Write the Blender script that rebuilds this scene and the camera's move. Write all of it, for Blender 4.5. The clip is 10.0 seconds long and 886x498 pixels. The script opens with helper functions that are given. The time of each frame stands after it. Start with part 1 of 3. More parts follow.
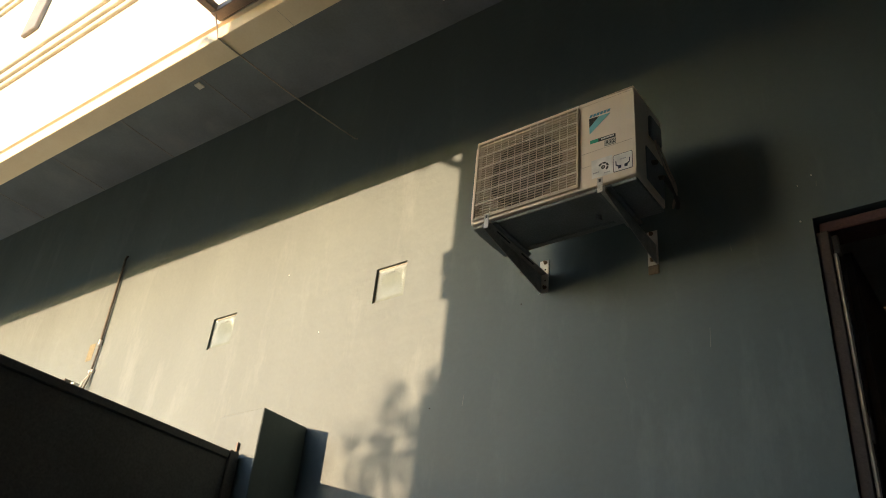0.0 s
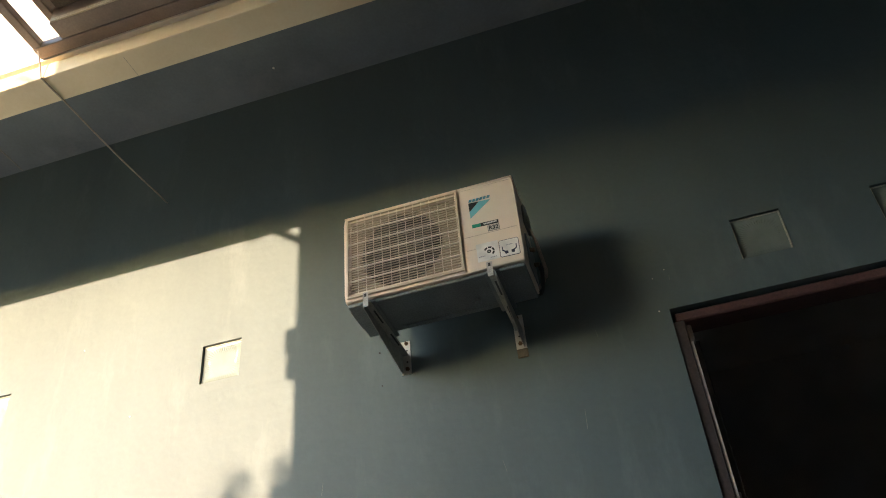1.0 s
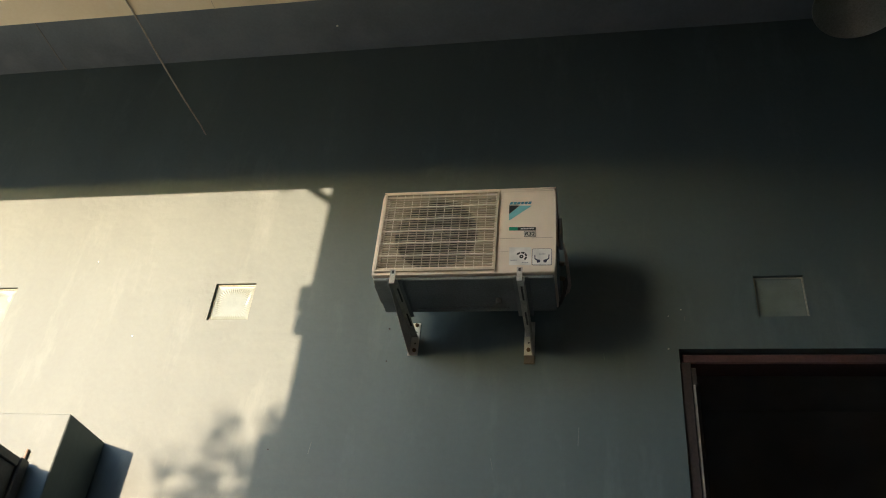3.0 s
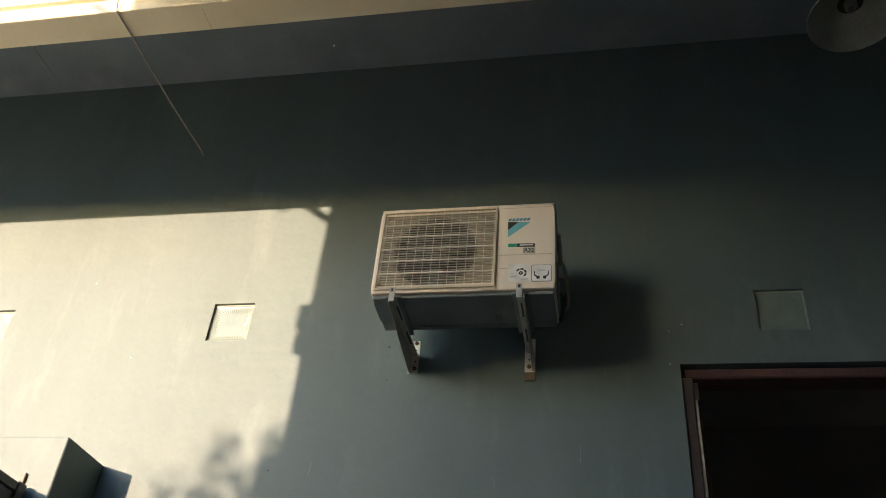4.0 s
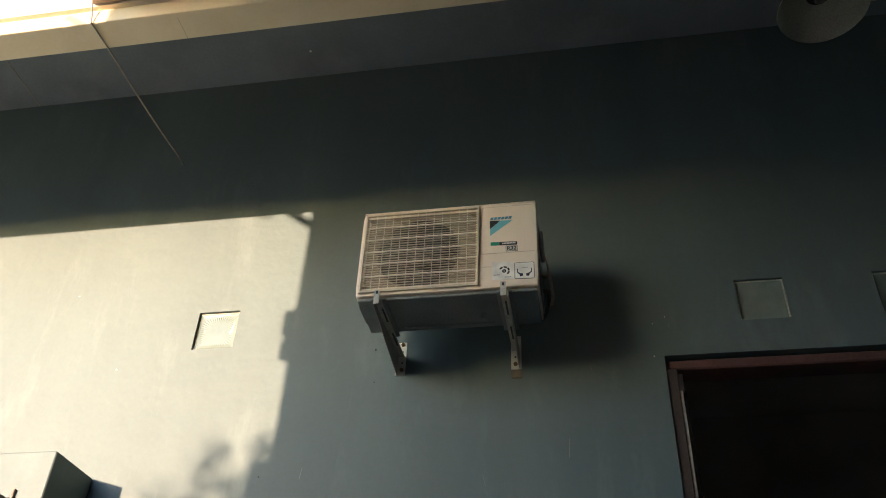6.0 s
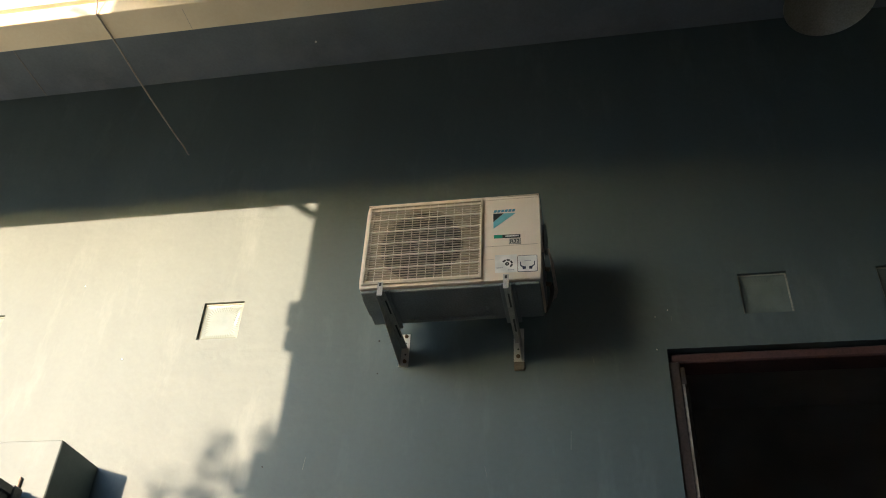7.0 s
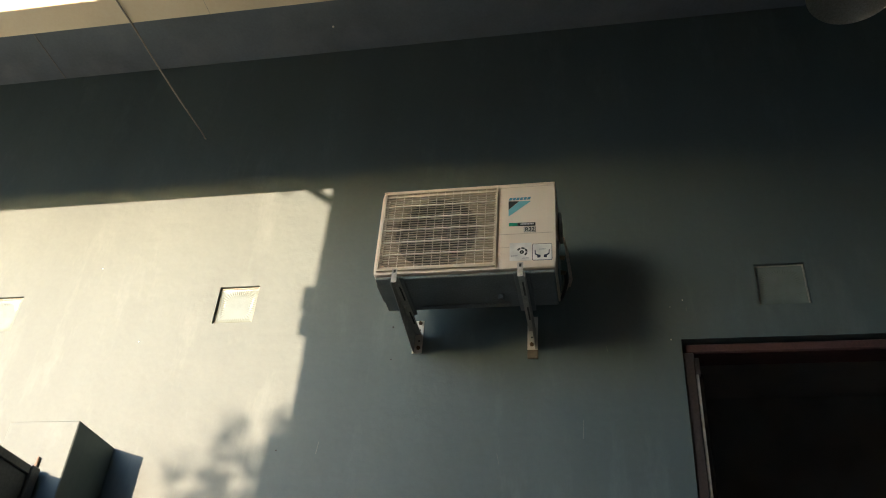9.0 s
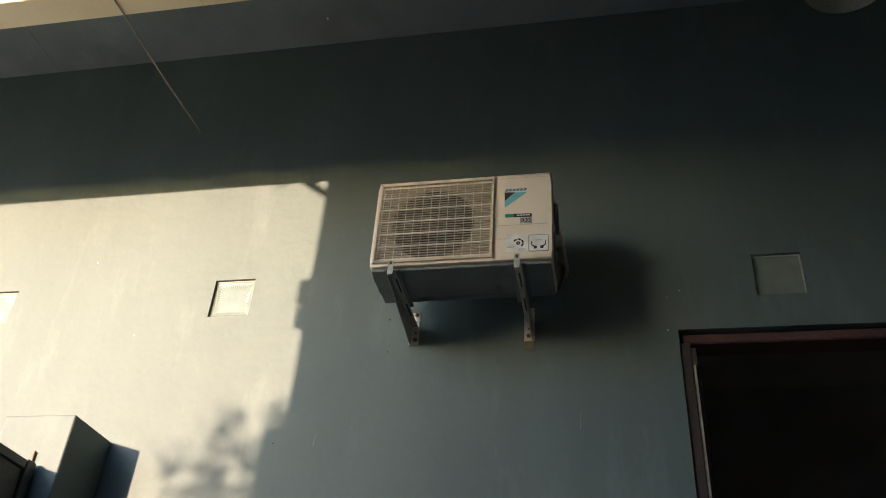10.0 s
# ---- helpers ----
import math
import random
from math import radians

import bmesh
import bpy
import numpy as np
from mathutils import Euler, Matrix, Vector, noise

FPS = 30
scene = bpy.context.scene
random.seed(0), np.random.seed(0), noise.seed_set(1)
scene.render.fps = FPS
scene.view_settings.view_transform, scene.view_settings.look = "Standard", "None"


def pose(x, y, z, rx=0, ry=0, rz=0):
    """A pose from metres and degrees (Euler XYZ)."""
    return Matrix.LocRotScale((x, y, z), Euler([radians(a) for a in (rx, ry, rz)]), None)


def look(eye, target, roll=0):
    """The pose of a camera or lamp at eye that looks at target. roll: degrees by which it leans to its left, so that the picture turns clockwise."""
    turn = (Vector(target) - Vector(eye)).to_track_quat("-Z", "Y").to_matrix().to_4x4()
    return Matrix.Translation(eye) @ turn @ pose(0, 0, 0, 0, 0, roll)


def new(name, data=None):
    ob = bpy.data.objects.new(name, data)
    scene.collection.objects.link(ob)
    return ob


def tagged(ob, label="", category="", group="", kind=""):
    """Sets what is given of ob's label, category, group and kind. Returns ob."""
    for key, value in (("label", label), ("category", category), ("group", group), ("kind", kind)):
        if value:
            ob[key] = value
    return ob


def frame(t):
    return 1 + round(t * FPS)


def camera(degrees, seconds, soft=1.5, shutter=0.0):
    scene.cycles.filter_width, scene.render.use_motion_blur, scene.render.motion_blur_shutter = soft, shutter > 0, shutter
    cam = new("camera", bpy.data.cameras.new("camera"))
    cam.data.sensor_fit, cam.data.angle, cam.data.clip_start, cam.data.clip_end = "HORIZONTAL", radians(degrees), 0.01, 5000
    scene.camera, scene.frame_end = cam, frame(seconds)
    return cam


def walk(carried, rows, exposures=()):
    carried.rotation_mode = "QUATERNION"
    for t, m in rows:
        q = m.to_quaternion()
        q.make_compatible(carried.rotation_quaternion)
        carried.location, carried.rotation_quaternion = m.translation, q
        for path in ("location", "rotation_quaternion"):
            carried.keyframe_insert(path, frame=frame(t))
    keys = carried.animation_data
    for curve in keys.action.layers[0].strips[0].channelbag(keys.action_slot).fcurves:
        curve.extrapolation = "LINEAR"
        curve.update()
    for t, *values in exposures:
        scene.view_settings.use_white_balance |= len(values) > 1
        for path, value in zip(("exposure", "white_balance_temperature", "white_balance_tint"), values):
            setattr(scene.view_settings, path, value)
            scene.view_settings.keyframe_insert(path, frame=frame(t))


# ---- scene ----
cam = camera(55.1, 10.0, soft=1.0)
PATH = [
    (0, (1.306, -2.611, 1.201), (0.238, -1.288, 2.253), 6.0),
    (0.1, (1.232, -2.653, 1.206), (0.223, -1.278, 2.251), 4.4),
    (0.2, (1.14, -2.701, 1.205), (0.226, -1.273, 2.267), 2.3),
    (0.3, (1.087, -2.739, 1.208), (0.244, -1.278, 2.284), 0.2),
    (0.4, (1.01, -2.784, 1.213), (0.244, -1.303, 2.317), -1.3),
    (0.5, (0.94, -2.819, 1.223), (0.261, -1.317, 2.355), -3.0),
    (0.6, (0.872, -2.824, 1.227), (0.268, -1.308, 2.384), -4.1),
    (0.8, (0.754, -2.838, 1.233), (0.271, -1.303, 2.42), -5.7),
    (0.9, (0.709, -2.846, 1.241), (0.267, -1.302, 2.433), -5.7),
    (1, (0.668, -2.865, 1.246), (0.278, -1.318, 2.451), -5.6),
    (1.1, (0.633, -2.879, 1.242), (0.283, -1.339, 2.469), -5.2),
    (1.2, (0.609, -2.897, 1.241), (0.291, -1.356, 2.476), -4.9),
    (1.3, (0.58, -2.925, 1.241), (0.279, -1.371, 2.463), -3.5),
    (1.4, (0.555, -2.95, 1.241), (0.247, -1.374, 2.433), -2.2),
    (1.5, (0.545, -2.967, 1.242), (0.229, -1.381, 2.419), -0.8),
    (1.6, (0.527, -2.961, 1.244), (0.193, -1.379, 2.421), 0.5),
    (1.7, (0.528, -2.963, 1.245), (0.186, -1.384, 2.424), 1.5),
    (1.8, (0.517, -2.971, 1.245), (0.171, -1.39, 2.42), 2.6),
    (2, (0.517, -2.983, 1.248), (0.162, -1.399, 2.416), 3.9),
    (2.2, (0.51, -2.986, 1.249), (0.15, -1.399, 2.412), 5.0),
    (2.5, (0.523, -2.996, 1.253), (0.159, -1.408, 2.412), 5.9),
    (2.7, (0.516, -2.99, 1.254), (0.155, -1.402, 2.415), 6.1),
    (3.8, (0.501, -2.974, 1.251), (0.134, -1.398, 2.427), 6.2),
    (4, (0.502, -2.972, 1.251), (0.146, -1.412, 2.451), 5.5),
    (4.2, (0.499, -2.968, 1.247), (0.162, -1.427, 2.477), 4.4),
    (4.5, (0.501, -2.962, 1.243), (0.178, -1.448, 2.509), 3.2),
    (5, (0.494, -2.968, 1.247), (0.167, -1.439, 2.495), 2.7),
    (5.5, (0.504, -2.974, 1.231), (0.183, -1.422, 2.452), 2.9),
    (5.7, (0.501, -2.976, 1.232), (0.187, -1.418, 2.447), 2.7),
    (6.8, (0.518, -2.995, 1.241), (0.187, -1.421, 2.431), 3.1),
    (7, (0.52, -2.995, 1.244), (0.186, -1.418, 2.428), 3.3),
    (7.5, (0.533, -2.994, 1.241), (0.19, -1.414, 2.419), 3.9),
    (8, (0.531, -2.996, 1.246), (0.174, -1.431, 2.439), 4.8),
    (8.5, (0.53, -3.005, 1.246), (0.177, -1.438, 2.437), 4.5),
    (8.7, (0.527, -2.993, 1.248), (0.163, -1.419, 2.426), 4.6),
    (9, (0.527, -2.999, 1.252), (0.153, -1.408, 2.405), 4.7),
    (9.5, (0.529, -2.993, 1.244), (0.161, -1.392, 2.385), 4.4),
    (10, (0.525, -2.986, 1.249), (0.159, -1.386, 2.391), 4.2),
]
EXPOSURES = [(0.0, 2.83, 6750, 11), (0.3, 2.97, 6450, 11), (0.7, 3.46, 6200, 11), (1.0, 3.48, 6180, 11), (1.5, 3.36, 6180, 11), (2.5, 3.22, 6280, 11), (4.5, 3.35, 6100, 11), (7.5, 3.35, 6080, 11), (10.0, 3.29, 6120, 11)]
walk(cam, [(t, look(eye, target, roll)) for t, eye, target, roll in PATH], EXPOSURES)

# ---- world and sun ----
TO_SUN = Vector((-0.52, -1.0, 0.147)).normalized()
world = bpy.data.worlds.new("world")
scene.world = world
world.use_nodes = True
wn = world.node_tree.nodes
sky = wn.new("ShaderNodeTexSky")
sky.sky_type, sky.sun_disc = "NISHITA", False
sky.dust_density, sky.ozone_density = 0.85, 1.5
sky.sun_elevation = math.asin(TO_SUN.z)
sky.sun_rotation = math.atan2(TO_SUN.x, TO_SUN.y)
world.node_tree.links.new(sky.outputs[0], wn["Background"].inputs[0])
wn["Background"].inputs[1].default_value = 0.15
sun = new("sun", bpy.data.lights.new("sun", "SUN"))
sun.data.energy, sun.data.angle, sun.data.color = 1.40, radians(0.3), (1.0, 0.69, 0.44)
sun.matrix_world = look(TO_SUN * 30, (0, 0, 0))


# ---- materials ----
def material(name, colour, rough=0.7, metal=0.0, dark=None, scale=6.0, fine=140.0, bump=0.15, mix=0.5, streak=0.0, spec=0.5):
    """A surface with stains at one scale and grain at another, and fine relief. Lengths in metres."""
    m = bpy.data.materials.new(name)
    m.use_nodes = True
    t = m.node_tree
    n, l = t.nodes, t.links
    b = n["Principled BSDF"]
    b.inputs["Roughness"].default_value, b.inputs["Metallic"].default_value = rough, metal
    b.inputs["Specular IOR Level"].default_value = spec
    geo = n.new("ShaderNodeNewGeometry")
    mp = n.new("ShaderNodeMapping")
    l.new(geo.outputs["Position"], mp.inputs["Vector"])
    mp.inputs["Scale"].default_value = (1, 1, 1 - streak)
    big, small = n.new("ShaderNodeTexNoise"), n.new("ShaderNodeTexNoise")
    big.inputs["Scale"].default_value, big.inputs["Detail"].default_value = scale, 6
    small.inputs["Scale"].default_value, small.inputs["Detail"].default_value = fine, 3
    l.new(mp.outputs[0], big.inputs["Vector"])
    l.new(geo.outputs["Position"], small.inputs["Vector"])
    ramp = n.new("ShaderNodeValToRGB")
    ramp.color_ramp.elements[0].position, ramp.color_ramp.elements[1].position = 0.32, 0.68
    dark = dark or tuple(c * 0.72 for c in colour)
    ramp.color_ramp.elements[0].color, ramp.color_ramp.elements[1].color = (*dark, 1), (*colour, 1)
    l.new(big.outputs[0], ramp.inputs[0])
    grain = n.new("ShaderNodeMix")
    grain.data_type, grain.blend_type = "RGBA", "OVERLAY"
    grain.inputs[0].default_value = mix
    l.new(ramp.outputs[0], grain.inputs[6])
    l.new(small.outputs[0], grain.inputs[7])
    l.new(grain.outputs[2], b.inputs["Base Color"])
    if bump:
        bp = n.new("ShaderNodeBump")
        bp.inputs["Strength"].default_value, bp.inputs["Distance"].default_value = bump, 0.004
        l.new(small.outputs[0], bp.inputs["Height"])
        l.new(bp.outputs[0], b.inputs["Normal"])
    return m


TEAL = material("teal_wall_paint", (0.110, 0.150, 0.154), 0.6, dark=(0.087, 0.121, 0.125), scale=2.2, fine=45, bump=0.02, mix=0.07, streak=0.7)
CREAM = material("cream_paint", (0.77, 0.67, 0.47), 0.7, dark=(0.69, 0.59, 0.40), scale=3, fine=80, mix=0.1)
WHITE = material("white_wall_paint", (0.80, 0.73, 0.59), 0.7, dark=(0.74, 0.67, 0.53), scale=2, fine=80, mix=0.1)
SOFFIT = material("dark_teal_soffit_paint", (0.185, 0.228, 0.262), 0.75, scale=2, fine=70, mix=0.12)
CEIL = material("soffit_panel_paint", (0.19, 0.22, 0.215), 0.8, scale=2, fine=70, mix=0.12)
CONCRETE = material("concrete_paving", (0.56, 0.445, 0.34), 0.85, scale=1.5, fine=40, bump=0.4)
STEEL = material("galvanised_steel", (0.52, 0.50, 0.45), 0.45, 0.3, scale=30, fine=200, bump=0.1)
WHITE_STEEL = material("white_coated_steel", (0.80, 0.79, 0.74), 0.5, 0.0, dark=(0.66, 0.63, 0.56), scale=22, fine=200, bump=0.1, mix=0.25)
BROWN_STEEL = material("brown_painted_steel", (0.30, 0.235, 0.19), 0.55, 0.05, dark=(0.17, 0.13, 0.105), scale=4, fine=120, bump=0.1, mix=0.2)
CASING = material("ivory_coated_casing", (0.81, 0.715, 0.59), 0.42, dark=(0.76, 0.665, 0.54), scale=5, fine=220, bump=0.04, mix=0.1)
CASING_DIRTY = material("ivory_wire_grille", (0.88, 0.82, 0.69), 0.45, dark=(0.78, 0.72, 0.60), scale=14, fine=160, bump=0.05, mix=0.25)
SLATS = material("darker_grille_ivory", (0.67, 0.60, 0.46), 0.5, dark=(0.57, 0.50, 0.375), scale=14, fine=160, bump=0.05, mix=0.25)
BASE_GREY = material("grey_base_pan", (0.22, 0.235, 0.235), 0.5, 0.2, scale=7, fine=160, bump=0.08)
BLACK = material("black_plastic", (0.03, 0.03, 0.03), 0.5, scale=9, bump=0.05)
FAN = material("dark_fan_plastic", (0.13, 0.122, 0.10), 0.5, scale=12, bump=0.05)
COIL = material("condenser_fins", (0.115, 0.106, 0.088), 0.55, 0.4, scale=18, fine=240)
WOOD = material("red_brown_door_frame_wood", (0.062, 0.050, 0.048), 0.45, dark=(0.042, 0.034, 0.033), scale=9, fine=90, streak=0.9, bump=0.2)
DARK_WOOD = material("dark_door_wood", (0.045, 0.032, 0.026), 0.4, scale=8, fine=90, streak=0.9)
GATE = material("dark_grey_gate_paint", (0.105, 0.105, 0.105), 0.5, 0.1, scale=3, fine=100, bump=0.1)
ROOM = material("dim_room_plaster", (0.56, 0.54, 0.51), 0.9, scale=2)
STICKER = material("white_sticker", (0.86, 0.85, 0.80), 0.4, scale=20, bump=0, mix=0.08)
NAVY = material("navy_print", (0.02, 0.03, 0.07), 0.4, bump=0)
INK = material("black_print", (0.03, 0.035, 0.035), 0.4, bump=0)
SKYBLUE = material("light_blue_print", (0.19, 0.53, 0.60), 0.4, bump=0, mix=0.05)
WORDBLUE = material("mid_blue_print", (0.09, 0.30, 0.42), 0.4, bump=0, mix=0.05)
GREEN = material("green_print", (0.02, 0.36, 0.22), 0.4, bump=0, mix=0.05)
COPPER = material("taped_pipe", (0.42, 0.34, 0.28), 0.6, dark=(0.34, 0.27, 0.22), scale=30)
CABLE = material("pale_cable", (0.37, 0.33, 0.28), 0.55, scale=20)
CABLE_DARK = material("grey_conduit", (0.13, 0.115, 0.09), 0.55, scale=20)
ENAMEL = material("grey_green_enamel", (0.60, 0.60, 0.52), 0.28, 0.55, dark=(0.52, 0.52, 0.45), scale=10, bump=0.03)
LEAF = material("green_leaf", (0.06, 0.10, 0.03), 0.6, scale=3)
BARK = material("bark", (0.14, 0.10, 0.07), 0.9, scale=9)
SIDEWALL = material("dark_unseen_wall_paint", (0.095, 0.085, 0.08), 0.8, scale=1.3, fine=40)
BRICKWORK = material("unseen_wall_render", (0.74, 0.66, 0.56), 0.85, scale=1.3, fine=40)

TAN = material("tan_moulding_shadow", (0.46, 0.44, 0.34), 0.7, scale=4, mix=0.1)
GREY = material("grey_strip", (0.20, 0.19, 0.18), 0.7, scale=4, mix=0.1)
MORTAR = material("pale_mortar", (0.40, 0.40, 0.34), 0.85, scale=20, fine=150, bump=0.3)
HINGE = material("dull_hinge_steel", (0.30, 0.28, 0.27), 0.5, 0.5, scale=20)
SEAM = material("seam_shadow_line", (0.66, 0.57, 0.45), 0.6, bump=0)
SHROUD = material("shaded_shroud_plastic", (0.37, 0.315, 0.22), 0.6, dark=(0.30, 0.25, 0.175), scale=9, fine=120, bump=0.1)
LABELFIELD = material("ivory_label", (0.74, 0.71, 0.62), 0.45, bump=0, mix=0.05)
GREYPRINT = material("pale_grey_print", (0.45, 0.46, 0.47), 0.5, bump=0)
BRASS = material("dull_brass", (0.16, 0.13, 0.09), 0.45, 0.8, scale=20)
RUST = material("rusty_steel", (0.20, 0.12, 0.06), 0.7, 0.3, scale=60)
TANWOOD = material("weathered_tan_board", (0.17, 0.14, 0.10), 0.8, scale=20, fine=120, streak=0.6)
LIP = material("tan_painted_strip", (0.50, 0.42, 0.30), 0.6, scale=9, bump=0.1)
SOCKET = material("grey_socket_plastic", (0.22, 0.22, 0.20), 0.4, scale=20)

RED_WOOD = material("red_brown_lintel_wood", (0.115, 0.058, 0.054), 0.45, dark=(0.075, 0.038, 0.036), scale=9, fine=90, bump=0.2)
PUTTY = material("yellow_putty", (0.21, 0.19, 0.11), 0.8, bump=0.2, scale=30)
SCUFF = material("scratched_paint", (0.20, 0.235, 0.228), 0.8, bump=0)
SEAMDARK2 = material("dirty_crack", (0.54, 0.48, 0.37), 0.8, bump=0)
SEAMDARK = material("dark_joint", (0.29, 0.285, 0.28), 0.8, bump=0)


def weather(m, pale, scale=4.0, stretch=0.3, low=0.56, high=0.74, amount=0.6, waves=0.25):
    """Pale chalky scuffs drawn out downwards, and the slow waves of a hand-trowelled face."""
    t = m.node_tree
    n, l = t.nodes, t.links
    b = n["Principled BSDF"]
    geo = n.new("ShaderNodeNewGeometry")
    mp = n.new("ShaderNodeMapping")
    mp.inputs["Scale"].default_value = (1, 1, stretch)
    l.new(geo.outputs["Position"], mp.inputs["Vector"])
    tex = n.new("ShaderNodeTexNoise")
    tex.inputs["Scale"].default_value, tex.inputs["Detail"].default_value, tex.inputs["Roughness"].default_value = scale, 9, 0.68
    l.new(mp.outputs[0], tex.inputs["Vector"])
    span = n.new("ShaderNodeMapRange")
    span.inputs["From Min"].default_value, span.inputs["From Max"].default_value, span.inputs["To Max"].default_value = low, high, amount
    l.new(tex.outputs[0], span.inputs["Value"])
    mixer = n.new("ShaderNodeMix")
    mixer.data_type = "RGBA"
    l.new(span.outputs[0], mixer.inputs[0])
    l.new(b.inputs["Base Color"].links[0].from_socket, mixer.inputs[6])
    mixer.inputs[7].default_value = (*pale, 1)
    l.new(mixer.outputs[2], b.inputs["Base Color"])
    slow = n.new("ShaderNodeTexNoise")
    slow.inputs["Scale"].default_value, slow.inputs["Detail"].default_value = 7.0, 4
    l.new(geo.outputs["Position"], slow.inputs["Vector"])
    bp = n.new("ShaderNodeBump")
    bp.inputs["Strength"].default_value, bp.inputs["Distance"].default_value = waves, 0.05
    l.new(slow.outputs[0], bp.inputs["Height"])
    old = b.inputs["Normal"].links[0].from_node
    l.new(bp.outputs[0], old.inputs["Normal"])


weather(TEAL, (0.178, 0.224, 0.225), low=0.54, amount=0.55, waves=0.12)
weather(CREAM, (0.80, 0.76, 0.64), 6, 0.8, 0.55, 0.8, 0.4, 0.1)
weather(SOFFIT, (0.25, 0.28, 0.30), 3, 1.0, 0.5, 0.8, 0.7, 0.1)
weather(CASING, (0.66, 0.57, 0.43), 11, 0.5, 0.58, 0.85, 0.5, 0.01)


def glass_block_material():
    m = material("ribbed_glass", (0.24, 0.295, 0.275), 0.10, dark=(0.20, 0.25, 0.23), scale=14, fine=90, bump=0.05, mix=0.05)
    b = m.node_tree.nodes["Principled BSDF"]
    b.inputs["Transmission Weight"].default_value = 0.2
    b.inputs["IOR"].default_value = 1.45
    return m


def sheet_material():
    m = material("dirty_translucent_sheet", (0.42, 0.36, 0.26), 0.5, dark=(0.18, 0.14, 0.09), scale=3.5, fine=60, bump=0.1)
    t = m.node_tree
    b = t.nodes["Principled BSDF"]
    tr = t.nodes.new("ShaderNodeBsdfTranslucent")
    mixer = t.nodes.new("ShaderNodeMixShader")
    mixer.inputs[0].default_value = 0.22
    t.links.new(b.inputs["Base Color"].links[0].from_socket, tr.inputs[0])
    t.links.new(b.outputs[0], mixer.inputs[1])
    t.links.new(tr.outputs[0], mixer.inputs[2])
    t.links.new(mixer.outputs[0], t.nodes["Material Output"].inputs[0])
    return m


GLASS = glass_block_material()
SHEET = sheet_material()


# ---- mesh helpers ----
def add_box(bm, x0, x1, y0, y1, z0, z1, bevel=0.0, seg=1, m=None):
    r = bmesh.ops.create_cube(bm, size=1.0)
    vs = r["verts"]
    for v in vs:
        v.co = Vector((x0 + (v.co.x + 0.5) * (x1 - x0), y0 + (v.co.y + 0.5) * (y1 - y0), z0 + (v.co.z + 0.5) * (z1 - z0)))
    if bevel:
        es = list({e for v in vs for e in v.link_edges})
        out = bmesh.ops.bevel(bm, geom=es, offset=bevel, segments=seg, affect="EDGES", profile=0.5)
        vs = list({v for f in out["faces"] for v in f.verts} | {v for v in vs if v.is_valid})
    if m is not None:
        bmesh.ops.transform(bm, matrix=m, verts=[v for v in vs if v.is_valid])
    return vs


def box_bm(*a, **k):
    bm = bmesh.new()
    add_box(bm, *a, **k)
    return bm


def add_tube(bm, points, radius, sides=8):
    """A round tube along points, closed at both ends."""
    rings = []
    pts = [Vector(p) for p in points]
    for i, p in enumerate(pts):
        d = (pts[min(i + 1, len(pts) - 1)] - pts[max(i - 1, 0)]).normalized()
        a = d.orthogonal().normalized() if i == 0 else (rings_a - d * rings_a.dot(d)).normalized()
        rings_a = a
        b = d.cross(a)
        rings.append([bm.verts.new(p + radius * (math.cos(k * math.tau / sides) * a + math.sin(k * math.tau / sides) * b)) for k in range(sides)])
    for r, q in zip(rings, rings[1:]):
        for k in range(sides):
            bm.faces.new((r[k], r[(k + 1) % sides], q[(k + 1) % sides], q[k]))
    bm.faces.new(rings[0][::-1])
    bm.faces.new(rings[-1])


def tube_bm(points, radius, sides=8):
    bm = bmesh.new()
    add_tube(bm, points, radius, sides)
    return bm


def lathe_bm(profile, sides=32):
    """A turned shell from (radius, z) pairs about the z axis."""
    bm = bmesh.new()
    rings = [[bm.verts.new((r * math.cos(k * math.tau / sides), r * math.sin(k * math.tau / sides), z)) for k in range(sides)] for r, z in profile]
    for r, q in zip(rings, rings[1:]):
        for k in range(sides):
            bm.faces.new((r[k], r[(k + 1) % sides], q[(k + 1) % sides], q[k]))
    return bm


def extrude_bm(outline, axis, a, b):
    """A prism: an outline of 2D points, drawn out along an axis from a to b."""
    put = {"x": lambda u, v, w: (w, u, v), "y": lambda u, v, w: (u, w, v), "z": lambda u, v, w: (u, v, w)}[axis]
    bm = bmesh.new()
    lo = [bm.verts.new(put(u, v, a)) for u, v in outline]
    hi = [bm.verts.new(put(u, v, b)) for u, v in outline]
    n = len(outline)
    for k in range(n):
        bm.faces.new((lo[k], lo[(k + 1) % n], hi[(k + 1) % n], hi[k]))
    bm.faces.new(lo[::-1])
    bm.faces.new(hi)
    return bm


def part(name, bm, mat, parent=None, label="", smooth=False):
    bmesh.ops.recalc_face_normals(bm, faces=bm.faces)
    me = bpy.data.meshes.new(name)
    bm.to_mesh(me)
    bm.free()
    me.materials.append(mat)
    if smooth:
        me.shade_smooth()
        me.set_sharp_from_angle(angle=radians(35))
    ob = new(name, me)
    if parent is not None:
        ob.parent = parent
        ob.matrix_parent_inverse = parent.matrix_basis.inverted()
    return tagged(ob, label=label)


def thing(name, at, label, category, group=""):
    ob = new(name)
    ob.empty_display_size = 0.05
    ob.matrix_basis = pose(*at)
    return tagged(ob, label, category, group)


def structure(name, bm, mat, label, category="wall", smooth=False):
    ob = part(name, bm, mat, None, label, smooth)
    return tagged(ob, category=category, kind="structure")


